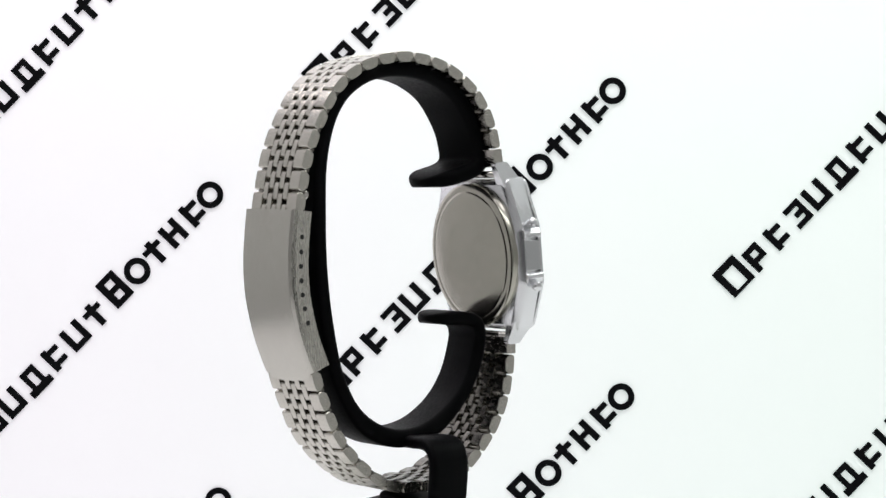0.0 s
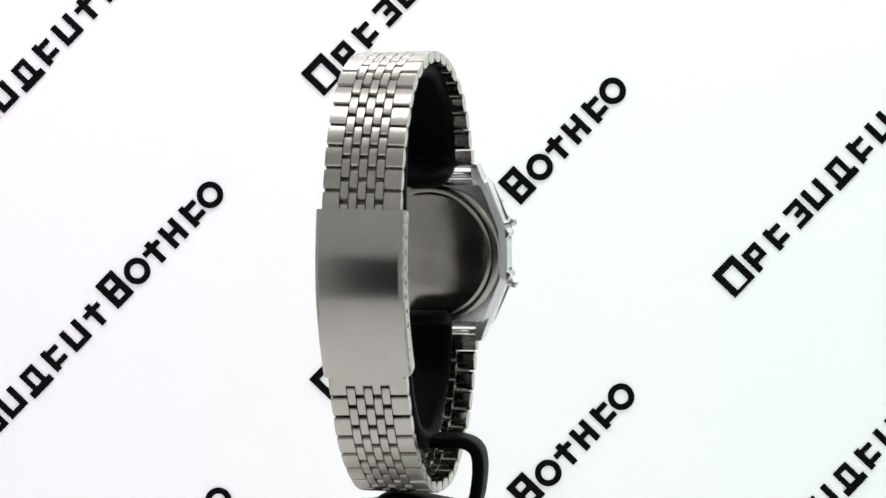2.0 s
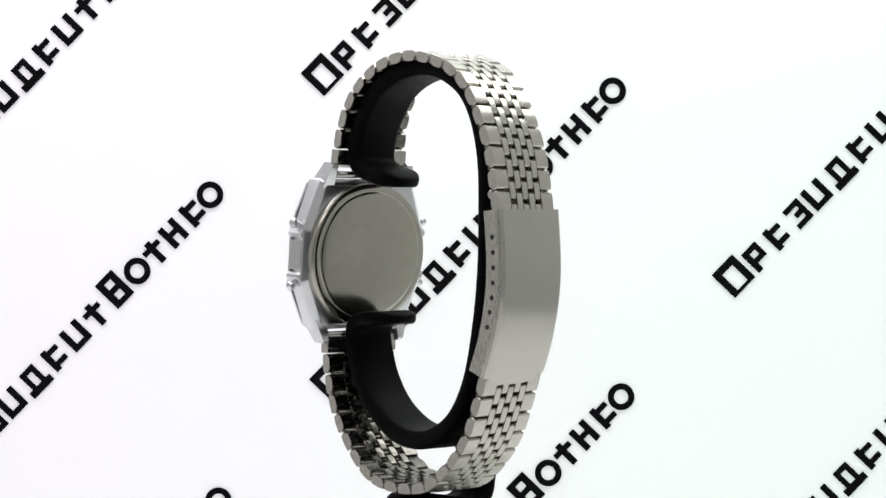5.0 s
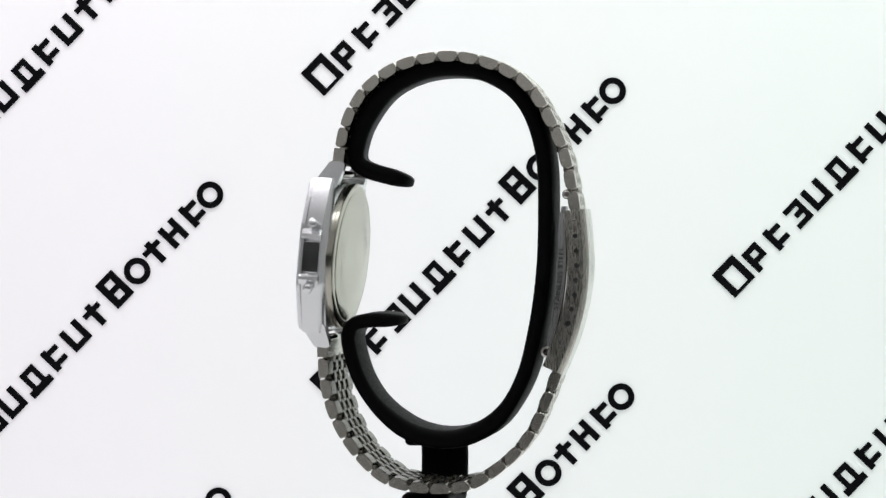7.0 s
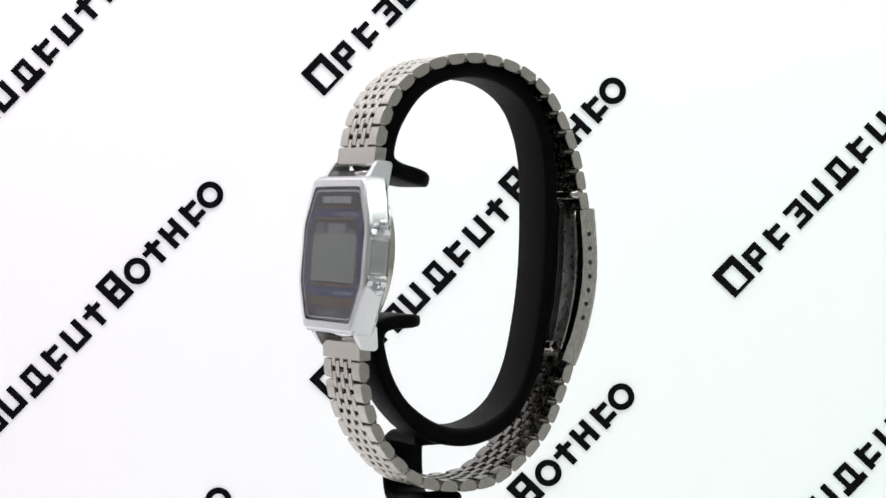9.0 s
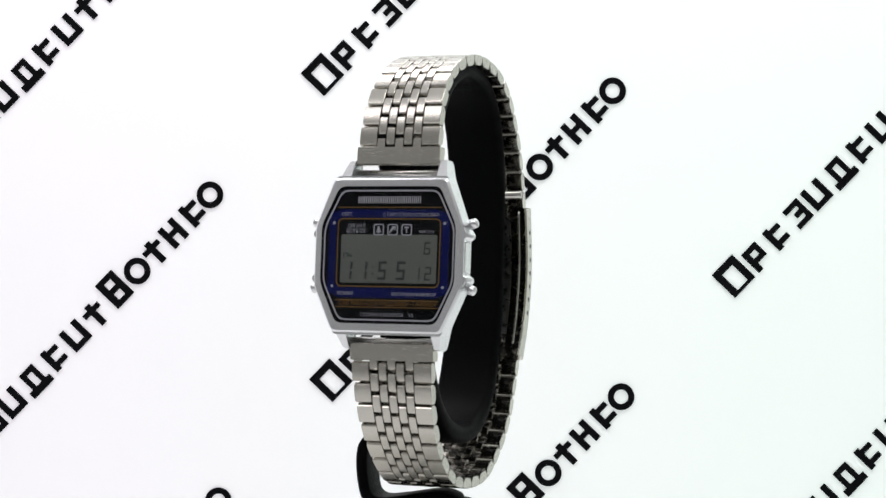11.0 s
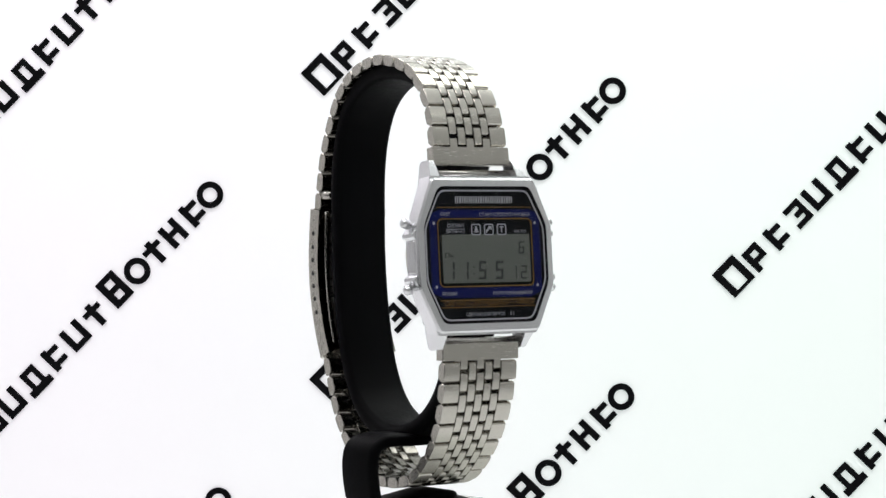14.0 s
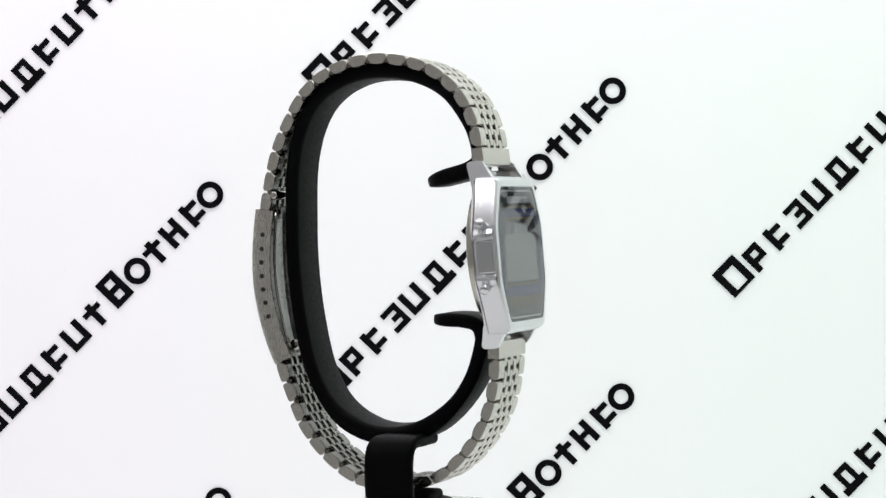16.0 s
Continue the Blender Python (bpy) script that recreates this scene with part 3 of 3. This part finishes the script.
def lateral(y, z=0.0):
    """The bracelet's middle plane leans a little on the stand."""
    return 1.95 - 0.012 * y


def link_shape(width, gap):
    """One link: a flat-topped bar with eased edges, x across, y along, z outwards, its outer face at z = 0, in mm."""
    L, T = PITCH_MM - gap, THICK
    half = [(L / 2, -0.62), (L / 2 - 0.10, -0.33), (L / 2 - 0.30, -0.105), (L / 4, -0.022), (0, 0.0)]
    prof = [(-y, z) for y, z in half] + [(y, z) for y, z in half[-2::-1]]
    prof += [(L / 2, -T + 1.0), (L / 2 - 0.7, -T + 0.12), (0, -T), (-L / 2 + 0.7, -T + 0.12), (-L / 2, -T + 1.0)]
    bm = bmesh.new()
    w = width / 2
    rings = []
    for x, k in ((-w, 0.94), (-w + 0.1, 1.0), (w - 0.1, 1.0), (w, 0.94)):
        rings.append([Vector((x, y * k, (z + T / 2) * k - T / 2)) * MM for y, z in prof])
    loft(bm, rings)
    bmesh.ops.recalc_face_normals(bm, faces=bm.faces)
    sharpen(bm, 20)
    me = bpy.data.meshes.new("link")
    bm.to_mesh(me)
    bm.free()
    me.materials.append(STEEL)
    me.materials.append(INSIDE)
    # undersides take the shade-darkened steel
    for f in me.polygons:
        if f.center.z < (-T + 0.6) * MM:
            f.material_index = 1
    return me


WIDE, SLIM = 3.45, 1.74
wide_link, slim_link = link_shape(WIDE - 0.10, 0.40), link_shape(SLIM - 0.20, 0.62)
COLUMNS = [(-6.075, True, 0)] + [((i - 2) * SLIM, False, 1 - i % 2) for i in range(5)] + [(6.075, True, 0)]


def along(at, s):
    p, tan = at(s)
    y = Vector((0, tan.x, tan.y))
    yaw = math.radians(4.8) * ease(p.x, 4, 30)
    x = Vector((math.cos(yaw), math.sin(yaw), 0))
    x = (x - y * x.dot(y)).normalized()
    return p, x, y, x.cross(y)


def strap(line, flip, name, first, rows, label):
    at, total = spline(line, 1.0)
    # end piece that holds the spring bar
    bm = bmesh.new()
    rings = []
    sgn = -1 if flip else 1
    for s, lift in ((0.0, -0.5), (0.25, -0.1), (0.7, 0.02), (2.4, 0.02), (first - 0.1, 0.0)):
        p, x, y, z = along(at, s)
        c = Vector((lateral(p.x, p.y), p.x, p.y))
        z = z * sgn
        rings.append([(c + x * a + z * b) * MM for a, b in
                      ((-9.1, -0.15 + lift), (-8.95, lift), (8.95, lift), (9.1, -0.15 + lift), (9.1, -THICK - lift * 0.5), (-9.1, -THICK - lift * 0.5))])
    loft(bm, rings)
    bmesh.ops.recalc_face_normals(bm, faces=bm.faces)
    sharpen(bm)
    base = part(name, bm, STEEL, watch, label)
    for row in range(-1, rows):
        for cx, is_wide, shift in COLUMNS:
            if shift == 0 and row < 0:
                continue
            s = first + (row + 0.5 + shift * 0.5) * PITCH_MM
            p, x, y, z = along(at, s)
            z = z * sgn
            taper = 1.0 + 0.16 * max(0.0, 1 - s / 24.0)
            c = Vector((lateral(p.x, p.y), p.x, p.y)) + x * (cx * taper) - z * (0.06 if row < 0 else 0.0)
            m = Matrix((x * sgn, y, z)).transposed().to_4x4()
            m.translation = c * MM
            ob = link_mesh("link", wide_link if is_wide else slim_link, base)
            ob.matrix_basis = m @ Matrix.Diagonal((taper, 1, 1, 1))
    # hinge pins that run across every row, in the shade-darkened steel
    for row in range(rows * 2 - 1):
        bm = bmesh.new()
        s = first + (row + 0.75) * PITCH_MM / 2 + 0.5
        p, x, y, z = along(at, s)
        z = z * sgn
        c = Vector((lateral(p.x, p.y), p.x, p.y)) - z * (THICK * 0.66)
        loft(bm, [[(c + x * a + (y * math.cos(k) + z * math.sin(k)) * 0.5) * MM for k in (0, 1.05, 2.09, 3.14, 4.19, 5.24)] for a in (-7.6, 7.6)])
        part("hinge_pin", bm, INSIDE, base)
    return total


strap(UPPER, False, "upper_strap", 3.7, 18, "brushed steel end piece of the upper bracelet half")
strap(LOWER, True, "lower_strap", 3.7, 18, "brushed steel end piece of the lower bracelet half")


def clasp():
    at, total = spline(CLASP_LINE, 1.0)
    n = 24
    W, D = 8.8, 4.3

    def section(s):
        p, x, y, z = along(at, s)
        c = Vector((lateral(p.x, p.y), p.x, p.y))
        return c, x, y, z
    bm = bmesh.new()
    rings = []
    lip = total - 2.0
    stations = [(lip * i / n, 1.0, D) for i in range(n + 1)]
    stations += [(lip + 0.03, 0.87, 1.5), (lip + 0.9, 0.865, 1.5), (lip + 1.4, 0.85, 1.5), (lip + 1.75, 0.81, 1.45), (lip + 1.95, 0.75, 1.4)]
    for s, k, deep in stations:
        c, x, y, z = section(s)
        w = W * k
        sink = 0.0 if s < lip + 1.0 else 0.30 * ((s - lip - 1.0) / 0.95) ** 2
        sec = ((-w, -deep), (-w, -1.15), (-w + 0.28, -0.45), (-w + 0.95, -0.07), (0, 0.12), (w - 0.95, -0.07), (w - 0.28, -0.45), (w, -1.15), (w, -deep),
               (w - 0.45, -deep), (w - 0.45, -0.75), (0, -0.5), (-w + 0.45, -0.75), (-w + 0.45, -deep))
        rings.append([(c + x * a + z * (b - sink)) * MM for a, b in sec])
    loft(bm, rings)
    bmesh.ops.recalc_face_normals(bm, faces=bm.faces)
    sharpen(bm, 14)
    cover = part("clasp_cover", bm, CLASP, watch, "curved satin steel clasp cover")
    cover.data.materials.append(CLASP_SIDE)
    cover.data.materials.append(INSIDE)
    # the cover's inner faces take the shade-darkened steel, its sides the brushed one
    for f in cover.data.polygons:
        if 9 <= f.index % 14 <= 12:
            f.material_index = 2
        elif abs(f.normal.x) > 0.82:
            f.material_index = 1
    for sx in (-1, 1):
        for i in range(9):
            s = 2.2 + i * 3.02 if i < 8 else total - 6.9
            c, x, y, z = section(s)
            ends = i in (0, 8)
            r = 0.36 if ends else 0.50
            bm = bmesh.new()
            o = c + x * (sx * (W + 0.01)) - z * 2.5
            m = 14
            loft(bm, [[(o + x * (sx * h) + (y * math.cos(2 * math.pi * k / m) + z * math.sin(2 * math.pi * k / m)) * rr) * MM for k in range(m)]
                      for rr, h in ((r, -0.2), (r, 0.012), (r * 0.8, 0.03 if not ends else 0.1))])
            part("pin_end" if ends else "adjusting_hole", bm, DARK_STEEL if ends else HOLE, cover)
    # folding blade inside: a channel whose flanges stand away from the cover
    s0, s1 = -1.0, total - 4.2

    def depth(s):
        return 4.3 + 1.1 * math.sin(math.pi * min(max((s - s0) / (s1 - s0), 0), 1))

    def place(s):
        p, x, y, z = along(at, max(s, 0))
        return Vector((lateral(p.x, p.y), p.x, p.y)) + y * min(s, 0), x, y, z
    bm = bmesh.new()
    rings = []
    for i in range(25):
        s = s0 + (s1 - s0) * i / 24
        c, x, y, z = place(s)
        d = depth(s)
        k = 0.55 + 0.45 * min(1.0, min(i, 24 - i) / 3)
        rings.append([(c + x * a + z * b) * MM for a, b in
                      ((-3.1, -d), (3.1, -d), (3.1, -d - 1.5 * k), (2.6, -d - 1.5 * k), (2.6, -d - 0.5), (-2.6, -d - 0.5), (-2.6, -d - 1.5 * k), (-3.1, -d - 1.5 * k))])
    loft(bm, rings)
    bmesh.ops.recalc_face_normals(bm, faces=bm.faces)
    sharpen(bm)
    blade = part("inner_blade", bm, CHROME, cover, "polished folding clasp blade with stamped flanges")
    for sx in (1, -1):
        word = lettering("STAINLESS STEEL", 0, 0, 0.95, HOLE, blade, 14.6)
        for v in word.data.vertices:
            u, w = v.co.x / MM, v.co.z / MM
            s = (s0 + s1) / 2 - 0.6 - u
            c, x, y, z = place(s)
            v.co = (c + x * (sx * 3.13) - z * (depth(s) + 0.75 + sx * w)) * MM
    # spring strip between the blade and the cover, with a rolled rail on either side
    bm = bmesh.new()
    loft(bm, [[(place(s)[0] + place(s)[1] * a + place(s)[3] * b) * MM for a, b in ((-4.6, -2.6), (4.6, -2.6), (4.6, -3.0), (-4.6, -3.0))]
              for s in [1.0 + (total - 3.6) * i / 16 for i in range(17)]])
    sharpen(bm)
    part("outer_blade", bm, BLADE, cover)
    for sx in (-1, 1):
        bm = bmesh.new()
        rings = []
        for i in range(21):
            s = 0.2 + (total - 4.4) * i / 20
            c, x, y, z = place(s)
            c = c + x * (sx * 7.0) - z * (4.35 + 0.45 * math.sin(math.pi * i / 20))
            rings.append([(c + (x * math.cos(2 * math.pi * k / 8) + z * math.sin(2 * math.pi * k / 8)) * 0.27) * MM for k in range(8)])
        loft(bm, rings)
        part("blade_rail", bm, DARK_STEEL, cover)
    # hinge barrel at the lower end
    c, x, y, z = place(total - 4.4)
    o = c - z * 4.9
    bm = bmesh.new()
    loft(bm, [[(o + x * a + (y * math.cos(2 * math.pi * k / 14) + z * math.sin(2 * math.pi * k / 14)) * r) * MM for k in range(14)]
              for a, r in ((-5.2, 0.7), (-5.0, 1.15), (5.0, 1.15), (5.2, 0.7))])
    sharpen(bm)
    part("hinge_barrel", bm, DARK_STEEL, cover)
    # hinge roller at the top
    c, x, y, z = section(0)
    o = c - y * 3.2 - z * 3.4
    bm = bmesh.new()
    loft(bm, [[(o + x * a + (y * math.cos(2 * math.pi * k / 14) + z * math.sin(2 * math.pi * k / 14)) * r) * MM for k in range(14)]
              for a, r in ((-7.6, 0.5), (-7.4, 1.0), (7.4, 1.0), (7.6, 0.5))])
    part("hinge_roller", bm, DARK_STEEL, cover)
    return cover


cover = clasp()


# ---- what turns ----
def motions():
    rows = [(t, pose(0, 0, 0, 0, 0, a)) for t, a in TURN]
    walk(stand, rows)
    walk(watch, rows)
    walk(table, rows)


motions()
